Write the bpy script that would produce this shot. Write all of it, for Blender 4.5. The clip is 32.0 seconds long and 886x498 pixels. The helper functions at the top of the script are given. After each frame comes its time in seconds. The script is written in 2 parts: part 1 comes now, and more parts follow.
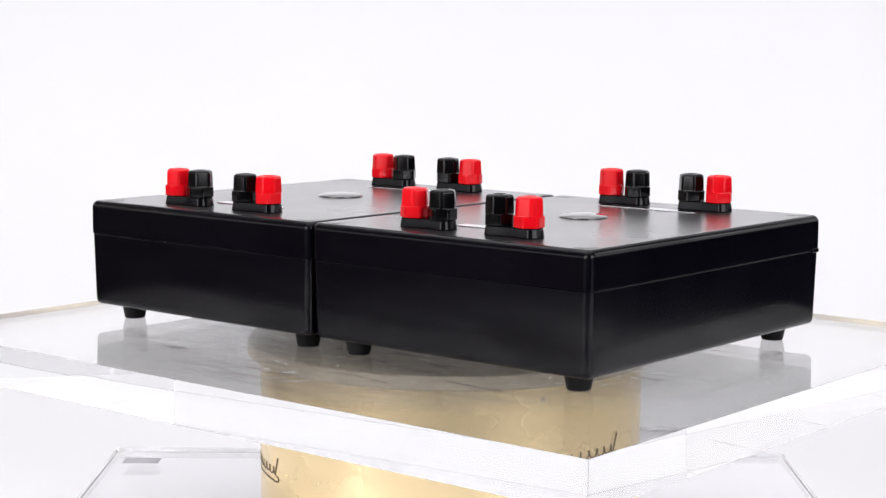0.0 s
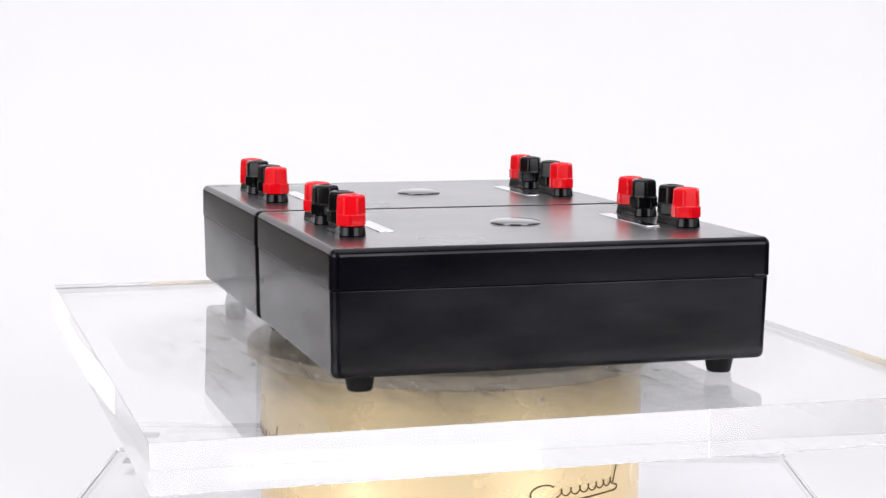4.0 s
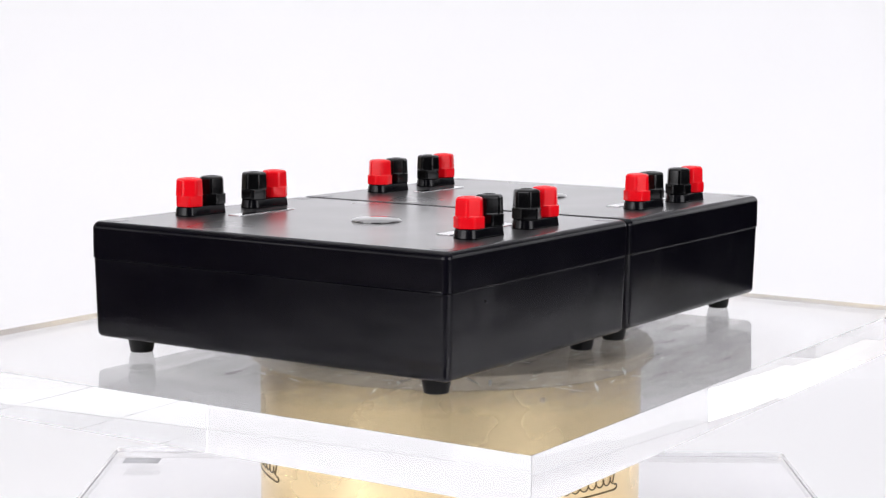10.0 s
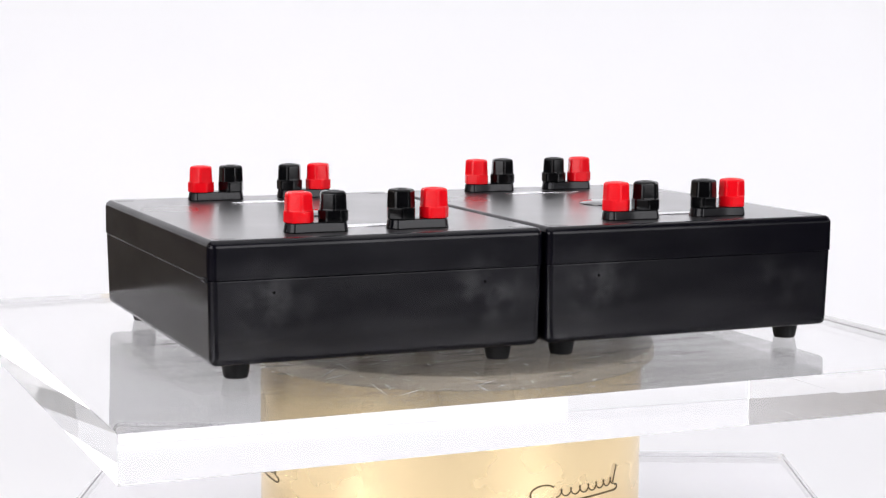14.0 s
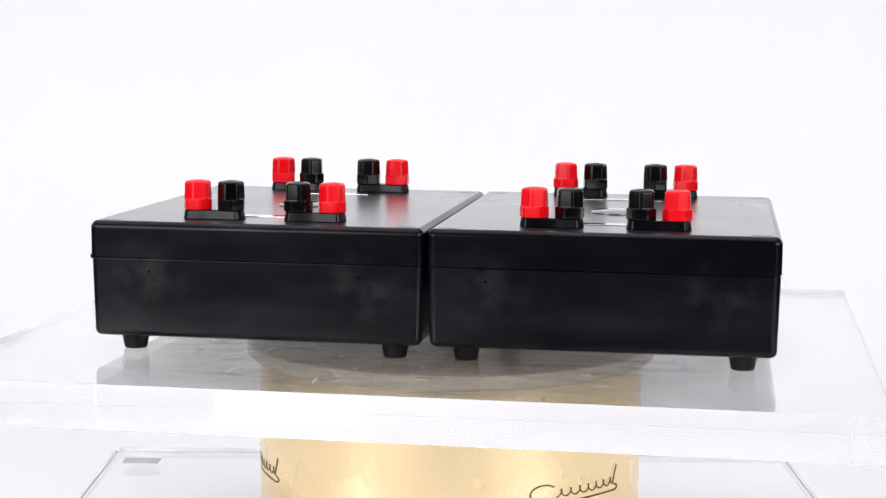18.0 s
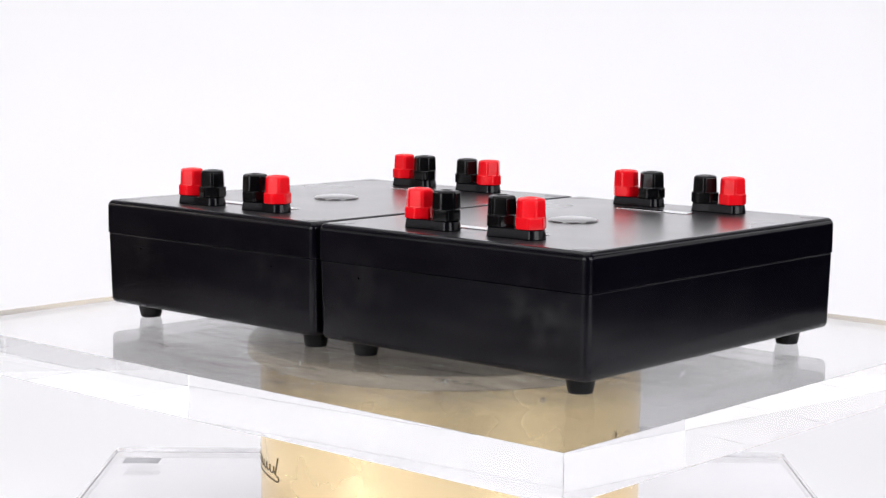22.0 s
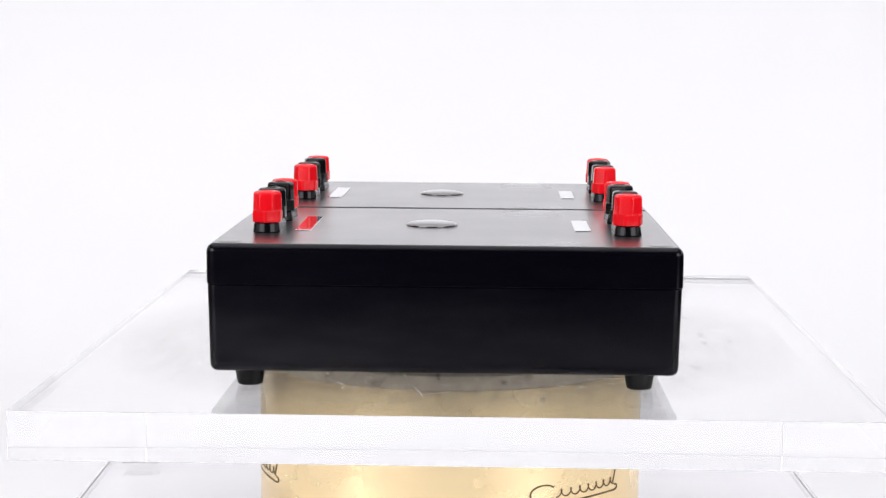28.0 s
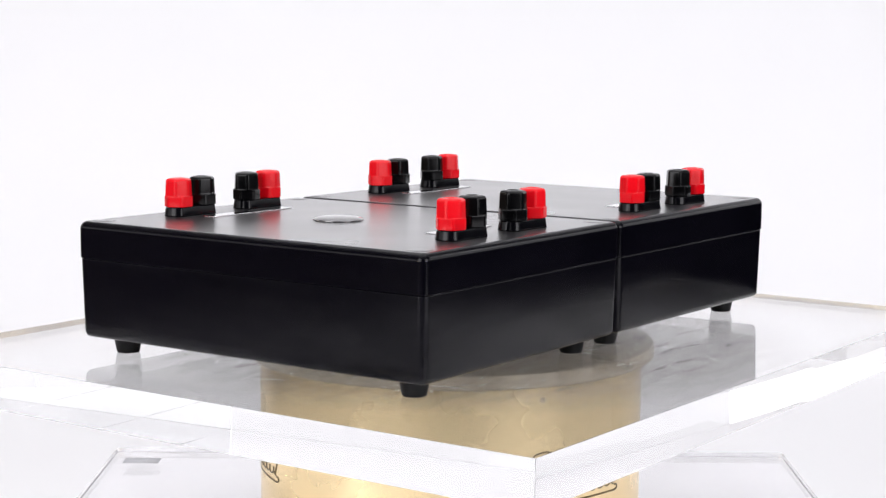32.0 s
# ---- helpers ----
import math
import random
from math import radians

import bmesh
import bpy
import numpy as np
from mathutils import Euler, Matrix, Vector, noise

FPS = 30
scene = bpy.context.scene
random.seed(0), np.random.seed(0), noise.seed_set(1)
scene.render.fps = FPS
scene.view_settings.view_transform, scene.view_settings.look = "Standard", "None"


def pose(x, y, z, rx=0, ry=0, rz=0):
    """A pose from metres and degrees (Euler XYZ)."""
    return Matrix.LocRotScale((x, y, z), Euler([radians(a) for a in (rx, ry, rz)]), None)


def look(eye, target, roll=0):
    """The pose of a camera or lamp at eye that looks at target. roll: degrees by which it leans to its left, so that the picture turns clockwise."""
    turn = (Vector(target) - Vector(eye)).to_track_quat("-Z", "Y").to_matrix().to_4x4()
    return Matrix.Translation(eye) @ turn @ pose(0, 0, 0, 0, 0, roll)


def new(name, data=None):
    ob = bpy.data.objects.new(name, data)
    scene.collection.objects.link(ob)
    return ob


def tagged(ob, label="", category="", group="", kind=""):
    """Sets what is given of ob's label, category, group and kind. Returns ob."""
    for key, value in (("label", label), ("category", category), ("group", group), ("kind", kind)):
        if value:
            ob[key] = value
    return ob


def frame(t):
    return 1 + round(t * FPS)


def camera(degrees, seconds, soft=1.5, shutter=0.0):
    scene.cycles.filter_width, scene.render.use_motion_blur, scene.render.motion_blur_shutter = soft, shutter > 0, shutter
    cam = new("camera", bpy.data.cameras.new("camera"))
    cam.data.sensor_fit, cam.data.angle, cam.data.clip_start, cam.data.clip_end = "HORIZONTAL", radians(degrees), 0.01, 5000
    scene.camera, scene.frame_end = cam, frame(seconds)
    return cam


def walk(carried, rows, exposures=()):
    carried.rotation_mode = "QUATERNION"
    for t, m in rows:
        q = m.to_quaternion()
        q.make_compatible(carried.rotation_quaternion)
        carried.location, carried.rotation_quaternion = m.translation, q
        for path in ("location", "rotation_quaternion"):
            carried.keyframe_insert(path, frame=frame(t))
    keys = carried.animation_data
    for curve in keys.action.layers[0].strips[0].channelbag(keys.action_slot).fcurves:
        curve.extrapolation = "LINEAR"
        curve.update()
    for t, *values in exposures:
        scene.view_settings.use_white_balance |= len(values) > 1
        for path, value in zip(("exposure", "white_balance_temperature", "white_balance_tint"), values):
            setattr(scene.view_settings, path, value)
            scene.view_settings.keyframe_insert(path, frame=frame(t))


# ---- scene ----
SECONDS = 32.0
SPIN = 8.2952         # degrees a second, clockwise from above
SQUARE_AT = 16.943    # the moment at which the pair faces the camera squarely
# the turning motor runs a little unevenly: degrees ahead, every two seconds
AHEAD = (-0.29, -0.46, -0.14, -0.18, 0.05, 0.36, 0.45, 0.52, 0.27, 0.26, 0.11, -0.22, -0.23, -0.24, -0.32, -0.06, 0.06)

# ---- camera: it stands still ----
cam = camera(28.61, SECONDS, soft=1.4)
EYE = Vector((0.0, -1.0308, 0.1745))
_yaw, _pitch = radians(-0.277), radians(6.985)
_way = Vector((math.sin(_yaw) * math.cos(_pitch), math.cos(_yaw) * math.cos(_pitch), -math.sin(_pitch)))
_stand = look(EYE, EYE + _way, 0.430)
walk(cam, [(0.0, _stand), (SECONDS, _stand)], exposures=[(0.0, 0.0), (SECONDS, 0.0)])

scene.cycles.max_bounces, scene.cycles.transmission_bounces, scene.cycles.glossy_bounces = 32, 32, 16

# ---- world and lamps: softboxes of a small studio, and added fills ----
world = bpy.data.worlds.new("studio_air")
scene.world = world
world.use_nodes = True
world.node_tree.nodes["Background"].inputs[0].default_value = (0.9, 0.93, 1.0, 1)
world.node_tree.nodes["Background"].inputs[1].default_value = 0.02


def softbox(name, eye, target, wide, high, watts, colour=(1, 1, 1)):
    data = bpy.data.lights.new(name, "AREA")
    data.shape, data.size, data.size_y, data.energy, data.color = "RECTANGLE", wide, high, watts, colour
    ob = new(name, data)
    ob.matrix_world = look(eye, target)
    return ob


COOL = (0.972, 0.96, 1.0)
softbox("softbox_overhead", (-0.05, 0.2, 1.6), (-0.05, 0.2, 0.0), 2.0, 2.2, 19.3, COOL)
softbox("softbox_front", (-1.0, -1.2, 0.52), (0.0, -0.1, 0.05), 0.95, 0.9, 12, COOL)
softbox("softbox_front", (1.0, -1.2, 0.52), (0.35, -0.5, -0.05), 0.95, 0.9, 12, COOL)
# unseen panels, added to whiten what the plate's edges look out on
softbox("fill_panel", (-1.2, -1.32, 0.38), (0.0, 0.0, 0.3), 1.8, 0.36, 2.1, COOL)
softbox("fill_panel", (1.42, -1.2, 0.38), (0.0, 0.0, 0.3), 2.1, 0.36, 2.5, COOL)
softbox("fill_panel", (1.21, 0.42, 0.4), (0.0, 0.0, 0.3), 1.66, 0.42, 2.35, COOL)
softbox("fill_panel", (-1.95, -0.45, 0.44), (0.0, 0.1, 0.3), 1.0, 0.5, 1.7, COOL)
softbox("backdrop_light", (-1.15, 0.5, 1.0), (-1.0, 1.6, 0.6), 0.5, 0.9, 3.7, COOL)
softbox("backdrop_light", (1.25, 0.55, 1.05), (0.35, 1.6, 0.75), 0.5, 0.9, 3.6, COOL)
# unseen lamp, added only to brighten the brown tiles
softbox("tile_fill_light", (-4.0, 1.45, 1.7), (-4.3, 1.3, 0.0), 1.9, 0.8, 60, (1.0, 0.95, 0.88))


# ---- materials ----
def material(name, colour, rough=0.5, metal=0.0, **more):
    m = bpy.data.materials.new(name)
    m.use_nodes = True
    b = m.node_tree.nodes["Principled BSDF"]
    b.inputs["Base Color"].default_value = (*colour, 1)
    b.inputs["Roughness"].default_value = rough
    b.inputs["Metallic"].default_value = metal
    for key, value in more.items():
        b.inputs[key.replace("_", " ")].default_value = value
    return m


def node(m, kind, **inputs):
    n = m.node_tree.nodes.new(kind)
    for key, value in inputs.items():
        n.inputs[key.replace("_", " ")].default_value = value
    return n


def link(m, a, out, b, into):
    m.node_tree.links.new(a.outputs[out], b.inputs[into])


def noise_tex(m, scale, detail=3.0, stretch=(1, 1, 1)):
    tc = node(m, "ShaderNodeTexCoord")
    mp = node(m, "ShaderNodeMapping", Scale=stretch)
    n = node(m, "ShaderNodeTexNoise", Scale=scale, Detail=detail)
    link(m, tc, "Object", mp, "Vector")
    link(m, mp, "Vector", n, "Vector")
    return n


def ramp(m, source, out, stops):
    r = node(m, "ShaderNodeValToRGB")
    link(m, source, out, r, "Fac")
    e = r.color_ramp.elements
    while len(e) < len(stops):
        e.new(0.5)
    for el, (p, c) in zip(e, stops):
        el.position, el.color = p, (*c, 1) if len(c) == 3 else c
    return r


def grey(v):
    return (v, v, v)


def plastic_case(name, low, high, gloss):
    """Satin black plastic; the scuffs show by their sheen alone."""
    m = material(name, (0.004, 0.004, 0.005), 0.38, Specular_IOR_Level=gloss)
    p = m.node_tree.nodes["Principled BSDF"]
    wear = noise_tex(m, 22, 3)
    r = ramp(m, wear, "Fac", [(0.35, grey(low)), (0.7, grey(high))])
    link(m, r, "Color", p, "Roughness")
    smudge = noise_tex(m, 14, 7)
    c = ramp(m, smudge, "Fac", [(0.4, (0.0016, 0.0014, 0.0034)), (0.8, (0.0032, 0.0029, 0.0055))])
    link(m, c, "Color", p, "Base Color")
    # pale scuffs about two spots of the front face, broken up by noise
    tc = node(m, "ShaderNodeTexCoord")
    spread = None
    for x in (0.059, -0.061):
        d = node(m, "ShaderNodeVectorMath")
        d.operation = "DISTANCE"
        d.inputs[1].default_value = (x, -0.116, 0.041)
        link(m, tc, "Object", d, 0)
        if spread is None:
            spread = d
        else:
            nearer = node(m, "ShaderNodeMath")
            nearer.operation = "MINIMUM"
            link(m, spread, "Value", nearer, 0)
            link(m, d, "Value", nearer, 1)
            spread = nearer
    near = ramp(m, spread, "Value", [(0.004, grey(1.0)), (0.026, grey(0.0))])
    fine = noise_tex(m, 70, 6)
    patch = ramp(m, fine, "Fac", [(0.42, grey(0.0)), (0.75, grey(1.0))])
    both = node(m, "ShaderNodeMath")
    both.operation = "MULTIPLY"
    link(m, near, "Color", both, 0)
    link(m, patch, "Color", both, 1)
    broad = ramp(m, noise_tex(m, 16, 4, (1, 1, 4)), "Fac", [(0.35, grey(gloss * 0.85)), (0.7, grey(gloss * 1.6))])
    total = node(m, "ShaderNodeMath")
    total.operation = "MULTIPLY_ADD"
    link(m, both, "Value", total, 0)
    total.inputs[1].default_value = 0.6
    link(m, broad, "Color", total, 2)
    link(m, total, "Value", p, "Specular IOR Level")
    return m


def hazed_top():
    """The lid's top: coated, its base colour raised to paint in a hazy sheen."""
    m = material("hazed_black_plastic", (0.018, 0.0177, 0.02), 0.3, IOR=1.65, Coat_Weight=1.0, Coat_Roughness=0.26, Coat_IOR=1.75)
    p = m.node_tree.nodes["Principled BSDF"]
    wear = noise_tex(m, 12, 2)
    link(m, ramp(m, wear, "Fac", [(0.15, grey(0.25)), (0.85, grey(0.34))]), "Color", p, "Roughness")
    haze = noise_tex(m, 120, 2)
    link(m, ramp(m, haze, "Fac", [(0.4, (0.017, 0.0167, 0.0192)), (0.75, (0.024, 0.0235, 0.026))]), "Color", p, "Base Color")
    return m


def tinted(name, colour, rough, scale=60, spread=0.25, **more):
    m = material(name, colour, rough, **more)
    p = m.node_tree.nodes["Principled BSDF"]
    n = noise_tex(m, scale, 4)
    r = ramp(m, n, "Fac", [(0.3, tuple(v * (1 - spread) for v in colour)), (0.7, colour)])
    link(m, r, "Color", p, "Base Color")
    g = ramp(m, n, "Fac", [(0.3, grey(rough * 0.8)), (0.7, grey(min(1, rough * 1.25)))])
    link(m, g, "Color", p, "Roughness")
    return m


def acrylic_glass(name, tint):
    m = material(name, tint, 0.0, 0.0, IOR=1.49)
    m.node_tree.nodes["Principled BSDF"].inputs["Transmission Weight"].default_value = 1.0
    return m


CASE = plastic_case("satin_black_plastic", 0.14, 0.18, 0.18)
CASE_WORN = plastic_case("handled_black_plastic", 0.19, 0.25, 0.18)
TOP = hazed_top()
RESIN = material("glossy_dark_resin", (0.012, 0.012, 0.014), 0.03, 0.0, IOR=2.2, Coat_Weight=1.0, Coat_Roughness=0.02, Coat_IOR=1.7)
RED = tinted("red_plastic", (0.92, 0.004, 0.012), 0.2, 40, 0.06, Specular_IOR_Level=0.28)
BLACK = tinted("glossy_black_plastic", (0.003, 0.003, 0.0036), 0.14, 160, 0.3, Specular_IOR_Level=0.27)
FOOT_BLACK = tinted("black_plastic_foot", (0.004, 0.004, 0.006), 0.13, 160, 0.3, Specular_IOR_Level=0.2)
RUBBER = tinted("black_rubber", (0.006, 0.006, 0.0065), 0.5, 200, 0.3, Specular_IOR_Level=0.2)
PIT = material("dark_pit", (0.001, 0.001, 0.001), 0.9, Specular_IOR_Level=0.02)
CHROME = material("polished_chrome", (0.95, 0.95, 0.96), 0.05, 1.0)
ACRYLIC = acrylic_glass("clear_acrylic", (0.997, 0.998, 0.997))
BASE_ACRYLIC = acrylic_glass("grey_tinted_acrylic", (0.95, 0.945, 0.955))
GOLD = tinted("polished_pale_gold", (1.0, 0.79, 0.46), 0.25, 14, 0.04, metal=1.0)
INK = tinted("dark_gold_print", (0.14, 0.09, 0.022), 0.35, 300, 0.3)
DISC = tinted("milky_grey_plastic", (0.80, 0.70, 0.54), 0.35, 55, 0.3)
SCRATCH = tinted("white_scratch", (0.9, 0.9, 0.9), 0.6, 200, 0.1)
STICKER = tinted("grey_paper_sticker", (0.58, 0.59, 0.62), 0.7, 200, 0.15)
PAPER = tinted("white_backdrop_paper", (0.86, 0.86, 0.87), 0.8, 3, 0.02)
WHITE = tinted("white_wall_paint", (0.8, 0.8, 0.8), 0.7, 4, 0.04)
DARK = tinted("dark_grey_wall_paint", (0.03, 0.03, 0.033), 0.8, 4, 0.1)
TILE = tinted("brown_glazed_tile", (0.17, 0.135, 0.118), 0.35, 3, 0.4)
GROUT = tinted("pale_grout", (0.75, 0.71, 0.66), 0.8, 20, 0.15)


# ---- building helpers ----
def mesh_of(name, bm, mat, smooth=True):
    me = bpy.data.meshes.new(name)
    bmesh.ops.recalc_face_normals(bm, faces=bm.faces)
    bm.to_mesh(me)
    bm.free()
    for f in me.polygons:
        f.use_smooth = smooth
    me.materials.append(mat)
    return me


def part(name, bm, mat, parent=None, label="", smooth=True, weighted=False):
    ob = new(name, mesh_of(name, bm, mat, smooth))
    if weighted:
        w = ob.modifiers.new("normals", "WEIGHTED_NORMAL")
        w.weight = 100
    if parent is not None:
        ob.parent = parent
    return tagged(ob, label) if label else ob


def thing(name, m, label, category, group="", kind=""):
    ob = new(name)
    ob.empty_display_size = 0.02
    ob.matrix_basis = m
    return tagged(ob, label, category, group, kind)


def loop_rounded(w, l, r, n=6):
    pts = []
    for sx, sy, a in ((1, 1, 0), (-1, 1, 90), (-1, -1, 180), (1, -1, 270)):
        for i in range(n + 1):
            t = radians(a + 90 * i / n)
            pts.append((sx * (w / 2 - r) + r * math.cos(t), sy * (l / 2 - r) + r * math.sin(t)))
    return pts


def stack(bm, rings, cap=True):
    """Closed loops of equal length, (points, z) each, bridged from bottom to top."""
    rows = [[bm.verts.new((x, y, z)) for x, y in pts] for pts, z in rings]
    n = len(rows[0])
    for a, b in zip(rows, rows[1:]):
        for i in range(n):
            bm.faces.new((a[i], a[(i + 1) % n], b[(i + 1) % n], b[i]))
    if cap:
        bm.faces.new(rows[0][::-1])
        bm.faces.new(rows[-1])
    return rows


def rounded_block(w, l, z0, z1, rv, r0, r1, steps=5, draft=0.0):
    """An upright block with rounded upright edges (rv), lower (r0) and upper (r1) edges; draft: how much it narrows downwards."""
    bm = bmesh.new()
    rings = []

    def ring(z, inset):
        k = draft * (z1 - z) / (z1 - z0) + inset
        rings.append((loop_rounded(w - 2 * k, l - 2 * k, max(rv - inset, 0.0006)), z))
    for i in range(steps + 1):
        a = radians(90 * i / steps)
        ring(z0 + r0 * (1 - math.sin(a)) if r0 else z0, r0 * (1 - math.cos(a)) if r0 else 0)
        if not r0:
            break
    rings.sort(key=lambda p: p[1])
    up = []
    for i in range(steps + 1):
        a = radians(90 * i / steps)
        up.append((z1 - r1 * (1 - math.sin(a)), r1 * (1 - math.cos(a))))
        if not r1:
            break
    for z, inset in up:
        ring(z if r1 else z1, inset)
    stack(bm, rings)
    return bm


def turned(profile, n=40):
    """A solid of revolution from (radius, z) pairs, bottom to top."""
    bm = bmesh.new()
    rings = [([(r * math.cos(2 * math.pi * i / n), r * math.sin(2 * math.pi * i / n)) for i in range(n)], z) for r, z in profile]
    stack(bm, rings)
    return bm


def plain_box(x0, y0, z0, x1, y1, z1, edge=0.0):
    bm = bmesh.new()
    bmesh.ops.create_cube(bm, size=1, matrix=Matrix.Translation(((x0 + x1) / 2, (y0 + y1) / 2, (z0 + z1) / 2)) @ Matrix.Diagonal((x1 - x0, y1 - y0, z1 - z0, 1)))
    if edge:
        bmesh.ops.bevel(bm, geom=list(bm.edges), offset=edge, segments=2, affect="EDGES", profile=0.5)
    return bm


# ---- the room ----
FLOOR_Z, CEIL_Z = -0.92, 1.75
TABLE_Z = -0.1505
floor = tagged(part("floor", plain_box(-6.5, -5.0, FLOOR_Z - 0.1, 3.2, 3.2, FLOOR_Z), GROUT), "brown tiled studio floor with pale joints", "floor", kind="structure")
tagged(part("ceiling", plain_box(-6.5, -5.0, CEIL_Z, 3.2, 3.2, CEIL_Z + 0.1), WHITE), "white painted studio ceiling", "ceiling", kind="structure")
wall_back = tagged(part("wall_back", plain_box(-6.5, 2.4, FLOOR_Z, 3.0, 2.5, CEIL_Z), GROUT), "back wall clad with brown tiles behind the backdrop", "wall", kind="structure")
tagged(part("wall_right", plain_box(3.0, -5.0, FLOOR_Z, 3.1, 2.5, CEIL_Z), DARK), "dark grey painted side wall", "wall", kind="structure")
# the side wall runs askew, clad with long brown tiles
WALL_FOOT, WALL_U, WALL_N = Vector((-2.03, -1.83, 0)), Vector((-0.669, 0.743, 0)), Vector((0.743, 0.669, 0))
_wall_pose = Matrix((( *WALL_U.xy, 0), (*WALL_N.xy, 0), (0, 0, 1))).transposed().to_4x4()
_wall_pose.translation = WALL_FOOT
wall_left = tagged(part("wall_left", plain_box(-4.2, -0.1, FLOOR_Z, 5.8, 0.0, CEIL_Z), GROUT), "side wall clad with long brown glazed tiles", "wall", kind="structure")
wall_left.matrix_basis = _wall_pose
tagged(part("wall_front", plain_box(-6.5, -4.6, FLOOR_Z, 3.0, -4.5, CEIL_Z), DARK), "dark grey wall behind the camera", "wall", kind="structure")

# ---- table with the paper sweep ----
# the top is cut askew at two corners
TOP_PLAN = ((0.45, -1.0), (0.8, -1.35), (1.35, -1.35), (0.96, -0.3), (0.96, 0.28), (0.68, 0.62), (-0.62, 0.62), (-0.56, 0.48), (-0.54, 0.2), (-0.93, 0.12), (-0.93, -1.0))


def sheet(plan, z0, z1):
    """A flat board of this plan."""
    bm = bmesh.new()
    stack(bm, [(plan, z0), (plan, z1)])
    return bm


table = thing("table", pose(0, 0, FLOOR_Z), "plain white display table under the paper sweep", "table")
part("tabletop", sheet(TOP_PLAN, -FLOOR_Z + TABLE_Z - 0.032, -FLOOR_Z + TABLE_Z - 0.003), WHITE, table, smooth=False)
for _x, _y in ((-0.86, -0.93), (1.2, -1.28), (-0.43, 0.52), (0.64, 0.52)):
    part("leg", plain_box(_x - 0.025, _y - 0.025, 0, _x + 0.025, _y + 0.025, -FLOOR_Z + TABLE_Z - 0.032, 0.003), WHITE, table)


def paper_sweep():
    """Seamless paper: flat on the table, then curving up behind it."""
    bm = bmesh.new()
    line = [(0.62, TABLE_Z)]
    for i in range(1, 13):
        a = radians(90 * i / 12)
        line.append((0.62 + 0.9 * math.sin(a), TABLE_Z + 0.9 * (1 - math.cos(a))))
    line.append((1.52, 1.6))
    for thick in (0.0, -0.0015):
        bm.faces.new([bm.verts.new((x, y, TABLE_Z + thick)) for x, y in TOP_PLAN])
        rows = [[bm.verts.new((x, y - thick * (1 if y > 1 else 0), z + thick * (0 if y > 1 else 1))) for x in (-0.62 if z < 0.12 else -2.6, 0.68 if z < 0.12 else 2.2)] for y, z in line]
        for a, b in zip(rows, rows[1:]):
            bm.faces.new((a[0], a[1], b[1], b[0]))
    return bm


tagged(part("backdrop", paper_sweep(), PAPER), "seamless white paper sweep, evenly lit", "backdrop", kind="structure")

# ---- the display stand: base plate, gold drum, disc, turning plate ----
PLATE_T = 0.0236
BASE_TOP = -0.1295
stand = thing("base_plate", pose(0, 0, TABLE_Z + 0.0005), "clear acrylic base plate under the gold drum", "base plate")
part("slab", rounded_block(0.493, 0.458, 0.0, BASE_TOP - TABLE_Z - 0.0005, 0.004, 0.0008, 0.0012, 2), BASE_ACRYLIC, stand, weighted=True).visible_shadow = False

sticker = part("sticker", plain_box(-0.2335, 0.180, 0, -0.208, 0.194, 0.0002), STICKER)
sticker.matrix_basis = pose(0, 0, BASE_TOP + 0.0001)
tagged(sticker, "small grey paper sticker on the base plate", "sticker")

DRUM_R, DRUM_TOP = 0.114, -0.0329
drum = thing("drum", pose(0.0002, 0, BASE_TOP + 0.0003), "pale gold metal drum with printed dark script marks", "drum")
_h = DRUM_TOP - BASE_TOP - 0.0003
part("shell", turned([(DRUM_R - 0.001, 0), (DRUM_R, 0.001), (DRUM_R, _h - 0.001), (DRUM_R - 0.001, _h)], 128), GOLD, drum, weighted=True)


def on_drum(az, z, lift):
    r = DRUM_R + lift
    return (r * math.cos(radians(az)), r * math.sin(radians(az)), z - BASE_TOP)


def ribbon(bm, pts, width, lift=0.0003):
    """A thin raised stroke on the drum along (azimuth, z) points."""
    rows = []
    for i, (a, z) in enumerate(pts):
        a0, z0 = pts[max(i - 1, 0)]
        a1, z1 = pts[min(i + 1, len(pts) - 1)]
        dx, dz = radians(a1 - a0) * DRUM_R, z1 - z0
        n = math.hypot(dx, dz) or 1
        ox, oz = -dz / n * width / 2, dx / n * width / 2
        da = math.degrees(ox / DRUM_R)
        rows.append([bm.verts.new(on_drum(a + s * da, z + s * oz, k)) for s, k in ((-1, 0), (-1, lift), (1, lift), (1, 0))])
    for p, q in zip(rows, rows[1:]):
        for i in range(4):
            bm.faces.new((p[i], p[(i + 1) % 4], q[(i + 1) % 4], q[i]))
    bm.faces.new(rows[0])
    bm.faces.new(rows[-1][::-1])


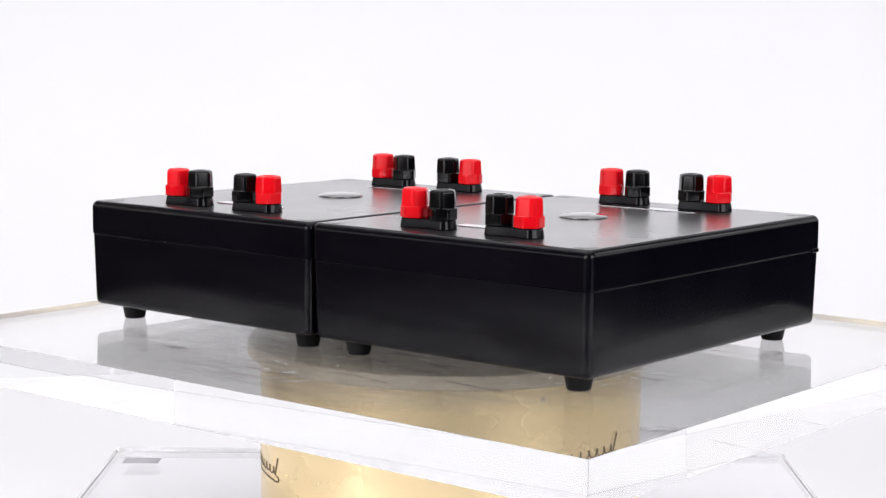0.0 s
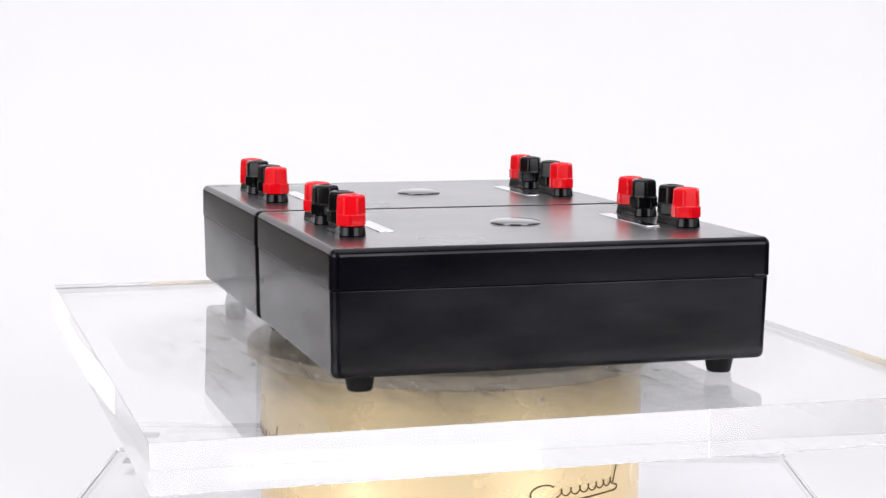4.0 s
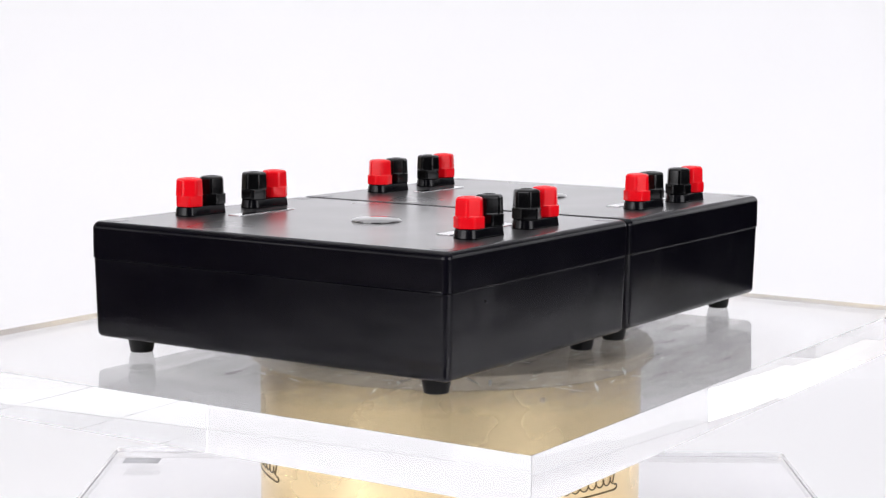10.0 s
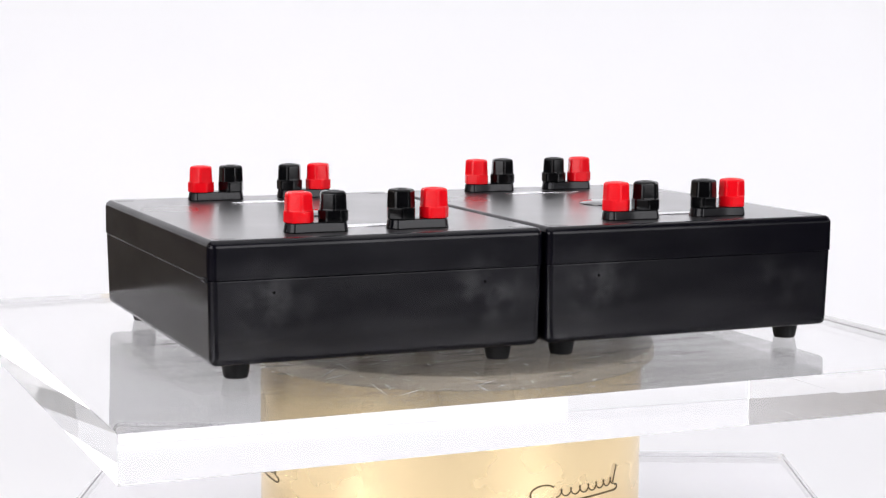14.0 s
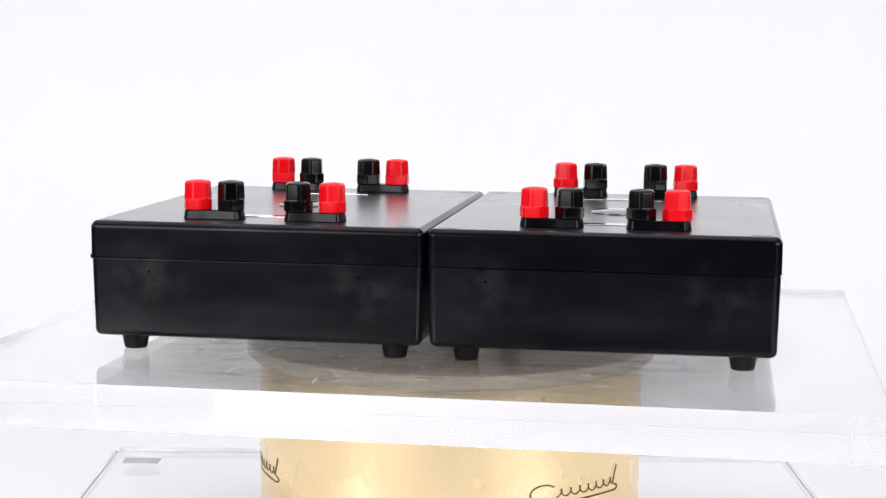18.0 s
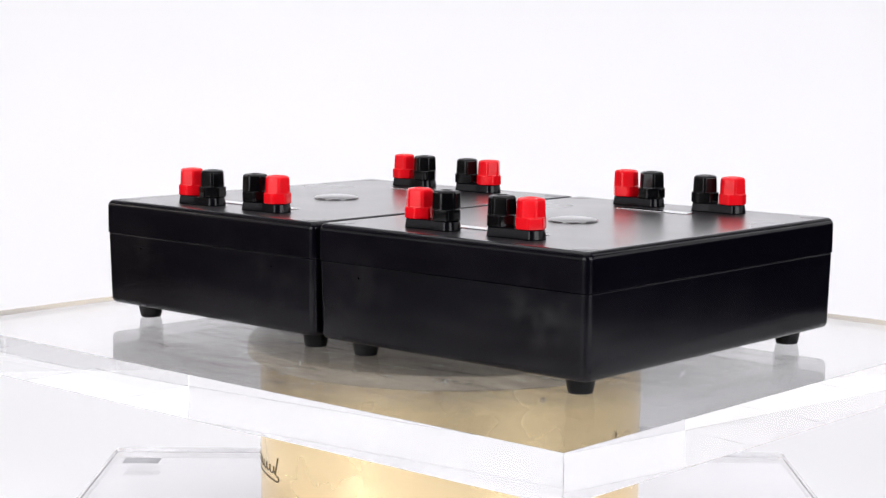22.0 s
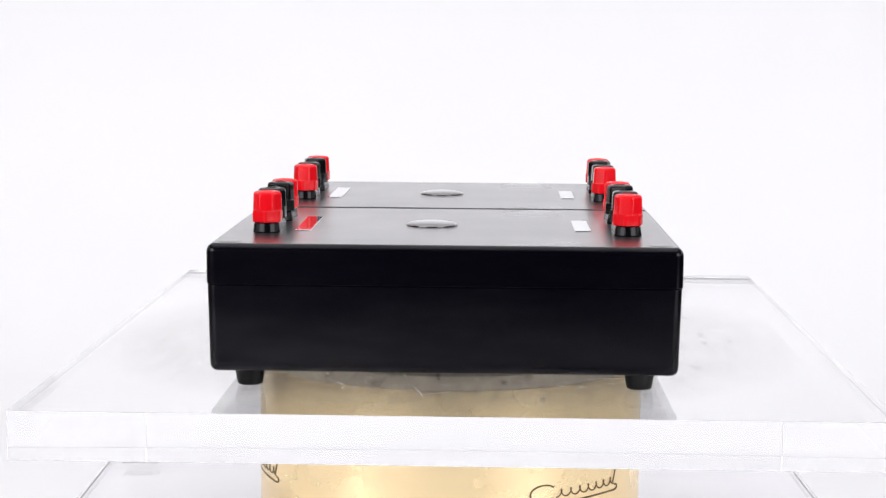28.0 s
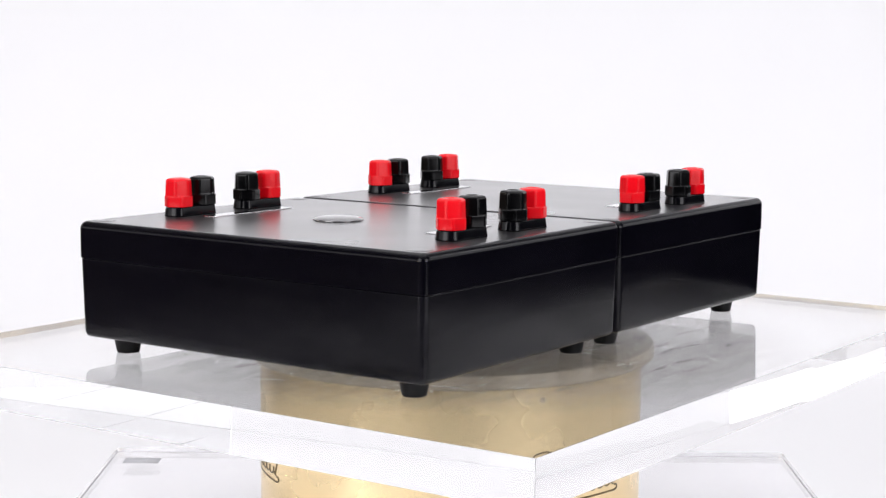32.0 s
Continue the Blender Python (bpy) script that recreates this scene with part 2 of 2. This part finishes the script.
def script_mark(end):
    """A looping handwritten-looking stroke with an underline, ending at this azimuth."""
    bm = bmesh.new()
    start = end - 34.0
    big = [(start + 4.4 + 4.2 * math.cos(radians(t)), -0.0745 + 0.0048 * math.sin(radians(t))) for t in range(40, 330, 14)]
    ribbon(bm, big, 0.0009)
    wave = []
    for i in range(121):
        u = i / 120
        wave.append((start + 8.5 + 23.5 * u + 0.75 * math.sin(u * 2 * math.pi * 7.0), -0.0752 - 0.0021 * math.cos(u * 2 * math.pi * 7.0)))
    ribbon(bm, wave, 0.0007)
    ribbon(bm, [(end - 2.4 + 1.9 * u, -0.0765 + 0.0095 * u) for u in (0, 0.3, 0.6, 1.0)], 0.0008)
    under = [(start + 9.0 + 23.5 * u, -0.0812 + 0.0006 * math.sin(u * 3.1)) for u in [i / 12 for i in range(13)]]
    under += [(end - 1.2 + 1.2 * math.sin(radians(t)), -0.0795 - 0.0015 * math.cos(radians(t))) for t in range(10, 200, 20)]
    ribbon(bm, under, 0.0009)
    return bm


for _end in (-33.5, -149.5, 88.0):
    part("script_mark", script_mark(_end), INK, drum, "looping dark brown printed mark with an underline")

rivet = part("rivet", turned([(0.0016, 0), (0.0016, 0.0007), (0.0012, 0.0008), (0.0011, 0.0002)], 20), DISC, drum, "small grey eyelet")
rivet.matrix_basis = Matrix.Translation(on_drum(-64.0, -0.041, -0.0002)) @ pose(0, 0, 0, 0, 0, -64) @ pose(0, 0, 0, 0, 90, 0)

disc = thing("turning_disc", pose(0, 0, DRUM_TOP), "milky grey round disc between drum and acrylic plate", "disc")
part("disc_body", turned([(0.120, 0.0), (0.1215, 0.0012), (0.1215, 0.0072), (0.1203, 0.0086)], 128), DISC, disc, weighted=True)

plate = thing("acrylic_plate", pose(0, 0, 0), "thick clear acrylic plate with scratches on its underside", "plate")
PLATE_W, PLATE_L, PLATE_X, PLATE_Y = 0.4923, 0.4147, -0.0025, 0.0065
_slab = part("slab", rounded_block(PLATE_W, PLATE_L, -PLATE_T, 0.0, 0.0003, 0.00012, 0.00012, 1), ACRYLIC, plate, weighted=True)
_slab.visible_shadow = False
_slab.location = (PLATE_X, PLATE_Y, 0)


def scratch_marks(count, spread, seed):
    """Fine bright slivers, most of them short and lying about one way."""
    rnd = random.Random(seed)
    bm = bmesh.new()
    for _ in range(count):
        r, a = spread * math.sqrt(rnd.random()), rnd.uniform(0, 6.283)
        x, y, turn = r * math.cos(a), r * math.sin(a), rnd.gauss(0.4, 0.9)
        long, wide = rnd.uniform(0.002, 0.010) * (3 if rnd.random() < 0.15 else 1), rnd.uniform(0.0005, 0.0022)
        bend = rnd.uniform(-0.15, 0.15)
        rows = []
        for k in range(5):
            u = k / 4 - 0.5
            px, py = u * long, bend * long * (0.25 - u * u)
            wd = wide * (1 - 1.6 * abs(u)) / 2
            rows.append([bm.verts.new((x + px * math.cos(turn) - (py + s * wd) * math.sin(turn), y + px * math.sin(turn) + (py + s * wd) * math.cos(turn), 0)) for s in (-1, 1)])
        for p, q in zip(rows, rows[1:]):
            bm.faces.new((p[0], p[1], q[1], q[0]))
    return bm


_marks = tagged(part("scratches", scratch_marks(330, 0.17, 5), SCRATCH, plate), "fine white scratches on the underside", kind="stuff")
_marks.location = (0, 0, -PLATE_T - 0.0002)


def smear_and_dimming_film():
    """Smears, their colour also painting in the drum's dimness through the plate: stretched noise, thinning out away
    from the middle.
    """
    m = tinted("grey_brown_smears_and_dimming", (0.31, 0.285, 0.26), 0.5, 40, 0.25)
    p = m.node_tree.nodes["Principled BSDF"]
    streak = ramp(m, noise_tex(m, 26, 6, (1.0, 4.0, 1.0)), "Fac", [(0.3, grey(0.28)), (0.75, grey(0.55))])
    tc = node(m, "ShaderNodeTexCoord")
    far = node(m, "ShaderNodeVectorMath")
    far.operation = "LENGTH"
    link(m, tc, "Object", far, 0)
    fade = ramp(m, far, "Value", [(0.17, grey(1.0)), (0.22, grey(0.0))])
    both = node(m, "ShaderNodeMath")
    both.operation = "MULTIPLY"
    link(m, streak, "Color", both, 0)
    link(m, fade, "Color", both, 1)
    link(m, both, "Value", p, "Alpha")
    return m


def film_sheet(w, l):
    bm = bmesh.new()
    bm.faces.new([bm.verts.new((x, y, 0)) for x, y in loop_rounded(w, l, 0.01)])
    return bm


_film = tagged(part("smears", film_sheet(0.478, 0.398), smear_and_dimming_film(), plate), "faint grey-brown smears and painted dimming on the underside", kind="stuff")
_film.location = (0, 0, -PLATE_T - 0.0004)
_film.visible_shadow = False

# ---- the two terminal boxes ----
BOX_W, BOX_L, BOX_H, FOOT_H, SEAM = 0.1860, 0.2340, 0.0729, 0.0090, 0.0528
POST_X, POST_GAP, POST_Y = 0.0191, 0.019, 0.0933


def facet_loop(r, n, corner, per, turn):
    """A polygon of n flats, circumradius r, with rounded corners."""
    pts = []
    for k in range(n):
        mid = 2 * math.pi * k / n + turn
        for j in range(per):
            a = (j / (per - 1) - 0.5) * 2 * corner
            rr = r * (1 - 0.3 * a * a)
            pts.append((rr * math.cos(mid + a), rr * math.sin(mid + a)))
    return pts


def post_cap(turn):
    """A screw cap: a six-sided collar below, a slightly tapered six-sided grip above, with a shallow socket in its flat top."""
    bm = bmesh.new()
    per = 6
    collar = lambda r: facet_loop(r, 6, 0.12, per, turn + 0.5)
    grip = lambda r: facet_loop(r, 6, 0.14, per, turn)
    rings = [(collar(0.0075), 0.0), (collar(0.00795), 0.0004), (collar(0.00795), 0.0056), (collar(0.0078), 0.0060),
             (grip(0.00755), 0.0061), (grip(0.0075), 0.0067), (grip(0.00718), 0.0143), (grip(0.0070), 0.0150), (grip(0.0063), 0.0157),
             (grip(0.0050), 0.0160), (grip(0.0040), 0.0161), (grip(0.0034), 0.0160), (grip(0.0027), 0.0152), (grip(0.0022), 0.0148)]
    stack(bm, rings)
    return bm


def post_base():
    """A dog-bone foot for two posts: two flared rounds and the bar between them."""
    bm = bmesh.new()
    n = 14

    def ring(r):
        waist = r * 0.76
        pts = []
        for s in (1, -1):
            for i in range(n + 1):
                a = radians(-62 + 124 * i / n)
                pts.append((s * (POST_GAP / 2 + r * math.cos(a)), s * r * math.sin(a)))
            pts.append((s * POST_GAP * 0.26, s * waist))
            pts.append((-s * POST_GAP * 0.26, s * waist))
        return pts
    stack(bm, [(ring(r), z) for r, z in ((0.0079, 0), (0.0079, 0.0006), (0.0073, 0.0046), (0.0070, 0.0051), (0.0060, 0.0053))])
    return bm


def dome():
    r, h, n = 0.0140, 0.0021, 12
    prof = [(r, 0.0), (r, 0.0004)] + [(r * math.cos(radians(90 * i / n)) + 0.0001, 0.0004 + h * math.sin(radians(90 * i / n))) for i in range(1, n)] + [(0.0004, 0.0004 + h)]
    return turned(prof, 48)


def foot_profile():
    return turned([(0.0058, 0.0), (0.0063, 0.0006), (0.0078, FOOT_H - 0.0008), (0.0078, FOOT_H + 0.0006)], 28)


def terminal_box(m, label, seed, dots, catch=False):
    rnd = random.Random(seed)
    box = thing("terminal_box", m, label, "terminal box", "pair of terminal boxes on the plate")
    body = part("body", rounded_block(BOX_W - 0.0008, BOX_L - 0.0008, FOOT_H, SEAM - 0.0002, 0.0045, 0.0035, 0.0008, 5, 0.0009), CASE, box, weighted=True)
    lid = part("lid", rounded_block(BOX_W, BOX_L, SEAM, BOX_H, 0.0045, 0.0002, 0.0042, 6), CASE, box, "satin black lid with rounded edges", weighted=True)
    for piece in (body, lid):
        piece.data.materials.append(CASE_WORN)
        piece.data.materials.append(TOP)
        for f in piece.data.polygons:
            f.material_index = 1 if f.normal.y < -0.9 else 2 if f.normal.z > 0.99 else 0
    for sx in (-1, 1):
        for sy in (-1, 1):
            plug = part("screw_plug", rounded_block(0.011, 0.011, 0, 0.00012, 0.003, 0, 0.00005, 2), TOP, lid)
            plug.location = (sx * (BOX_W / 2 - 0.0105), sy * (BOX_L / 2 - 0.0105), BOX_H)
            foot = part("foot", foot_profile(), RUBBER, box, "tapered black rubber foot", weighted=True)
            foot.location = (sx * 0.0741 + 0.0004, sy * 0.0977, 0)
            base = part("post_base", post_base(), FOOT_BLACK, box, "glossy black double post base", weighted=True)
            base.location = (sx * (POST_X + POST_GAP / 2), sy * POST_Y, BOX_H)
            for k in (-1, 1):
                red = k == sx
                cap = part("post_cap", post_cap(rnd.uniform(0, 6.28)), RED if red else BLACK, base, "red plastic screw cap" if red else "black plastic screw cap", weighted=True)
                cap.location = (k * POST_GAP / 2, 0, 0.0052)
    for x in dots:
        dot = part("pin_hole", turned([(0.0010, 0), (0.0010, 0.0002), (0.0005, 0.0003)], 14), PIT, box, "tiny dark dimple")
        dot.matrix_basis = Matrix.Translation((x, -BOX_L / 2 + 0.0008, 0.0455)) @ pose(0, 0, 0, 90, 0, 0)
    if catch:
        tab = part("lid_tab", rounded_block(0.0016, 0.007, 0.0, 0.0024, 0.0005, 0.0003, 0.0003, 2), CASE, box, "small moulded tab at the lid's seam")
        tab.location = (-BOX_W / 2, -BOX_L / 2 + 0.007, SEAM - 0.0013)
    badge = part("badge", dome(), RESIN, box, "domed mirror-bright round badge")
    badge.location = (0.0, -0.009, BOX_H)
    for y, length in ((-0.0755, 0.068), (0.0712, 0.050)):
        strip = part("name_strip", rounded_block(length, 0.0086, 0, 0.0005, 0.0006, 0, 0.0002, 2), CHROME, box, "mirror-bright label strip", weighted=True)
        strip.location = (-0.001, y, BOX_H)
    return box


BOX_A, BOX_B = (-0.0894, 0.0005), (0.0976, 0.0009)
box_a = terminal_box(pose(*BOX_A, 0.0002), "satin black plastic box with red and black screw terminals", 3, (-0.059, 0.058), True)
box_b = terminal_box(pose(*BOX_B, 0.0002), "satin black plastic box with red and black screw terminals", 8, (-0.061,))


# ---- the long tiles of the side wall ----
def wall_tiles():
    long, high, gap = 0.45, 0.19, 0.014
    me = mesh_of("tile", plain_box(-long / 2 + gap / 2, 0, -high / 2 + gap / 2, long / 2 - gap / 2, 0.002, high / 2 - gap / 2, 0.0005), TILE, False)
    for row in range(13):
        for k in range(12):
            s = 0.9 + (k + (0.5 if row % 2 else 0.0)) * long
            if s > 5.5:
                continue
            t = new("tile", me)
            t.parent = wall_left
            t.location = (s, 0.0, FLOOR_Z + (row + 0.5) * high)
    for row in range(6, 13):
        for k in range(8):
            t = new("tile", me)
            t.parent = wall_back
            t.matrix_basis = pose(-6.1 + (k + (0.5 if row % 2 else 0.0)) * long, 2.4, FLOOR_Z + (row + 0.5) * high, 0, 0, 180)


def floor_tiles():
    """Square tiles on the part of the floor beside the table, laid askew."""
    side, gap, turn = 0.46, 0.016, -51.0
    me = mesh_of("floor_tile", plain_box(-side / 2 + gap / 2, -side / 2 + gap / 2, 0, side / 2 - gap / 2, side / 2 - gap / 2, 0.002, 0.0005), TILE, False)
    c, s = math.cos(radians(turn)), math.sin(radians(turn))
    for i in range(-7, 8):
        for k in range(-7, 8):
            x, y = -3.9 + (c * i - s * k) * side, 0.6 + (s * i + c * k) * side
            off = (x - WALL_FOOT.x) * WALL_N.x + (y - WALL_FOOT.y) * WALL_N.y
            if off < 0.36 or y > 2.0 or x > 2.6:
                continue
            t = new("floor_tile", me)
            t.parent = floor
            t.matrix_basis = pose(x, y, FLOOR_Z, 0, 0, turn)


floor_tiles()
wall_tiles()


def turned_by(t):
    """The table's turn in degrees at a time, counter-clockwise from above."""
    k = min(int(t / 2), len(AHEAD) - 2)
    u = t / 2 - k
    u = u * u * (3 - 2 * u)
    return -SPIN * (t - SQUARE_AT) - AHEAD[k] * (1 - u) - AHEAD[k + 1] * u


def motions():
    """The plate, the disc and both boxes turn together about the drum's axis."""
    steps = [i * 0.5 for i in range(int(SECONDS * 2) + 1)]
    for ob, (x, y), extra in ((plate, (0, 0), 0.0), (disc, (0, 0), 0), (box_a, BOX_A, -0.14), (box_b, BOX_B, 0.16)):
        rows = []
        z = ob.location.z
        for t in steps:
            turn = turned_by(t)
            c, s = math.cos(radians(turn)), math.sin(radians(turn))
            rows.append((t, pose(c * x - s * y, s * x + c * y, z, 0, 0, turn + extra)))
        walk(ob, rows)


motions()
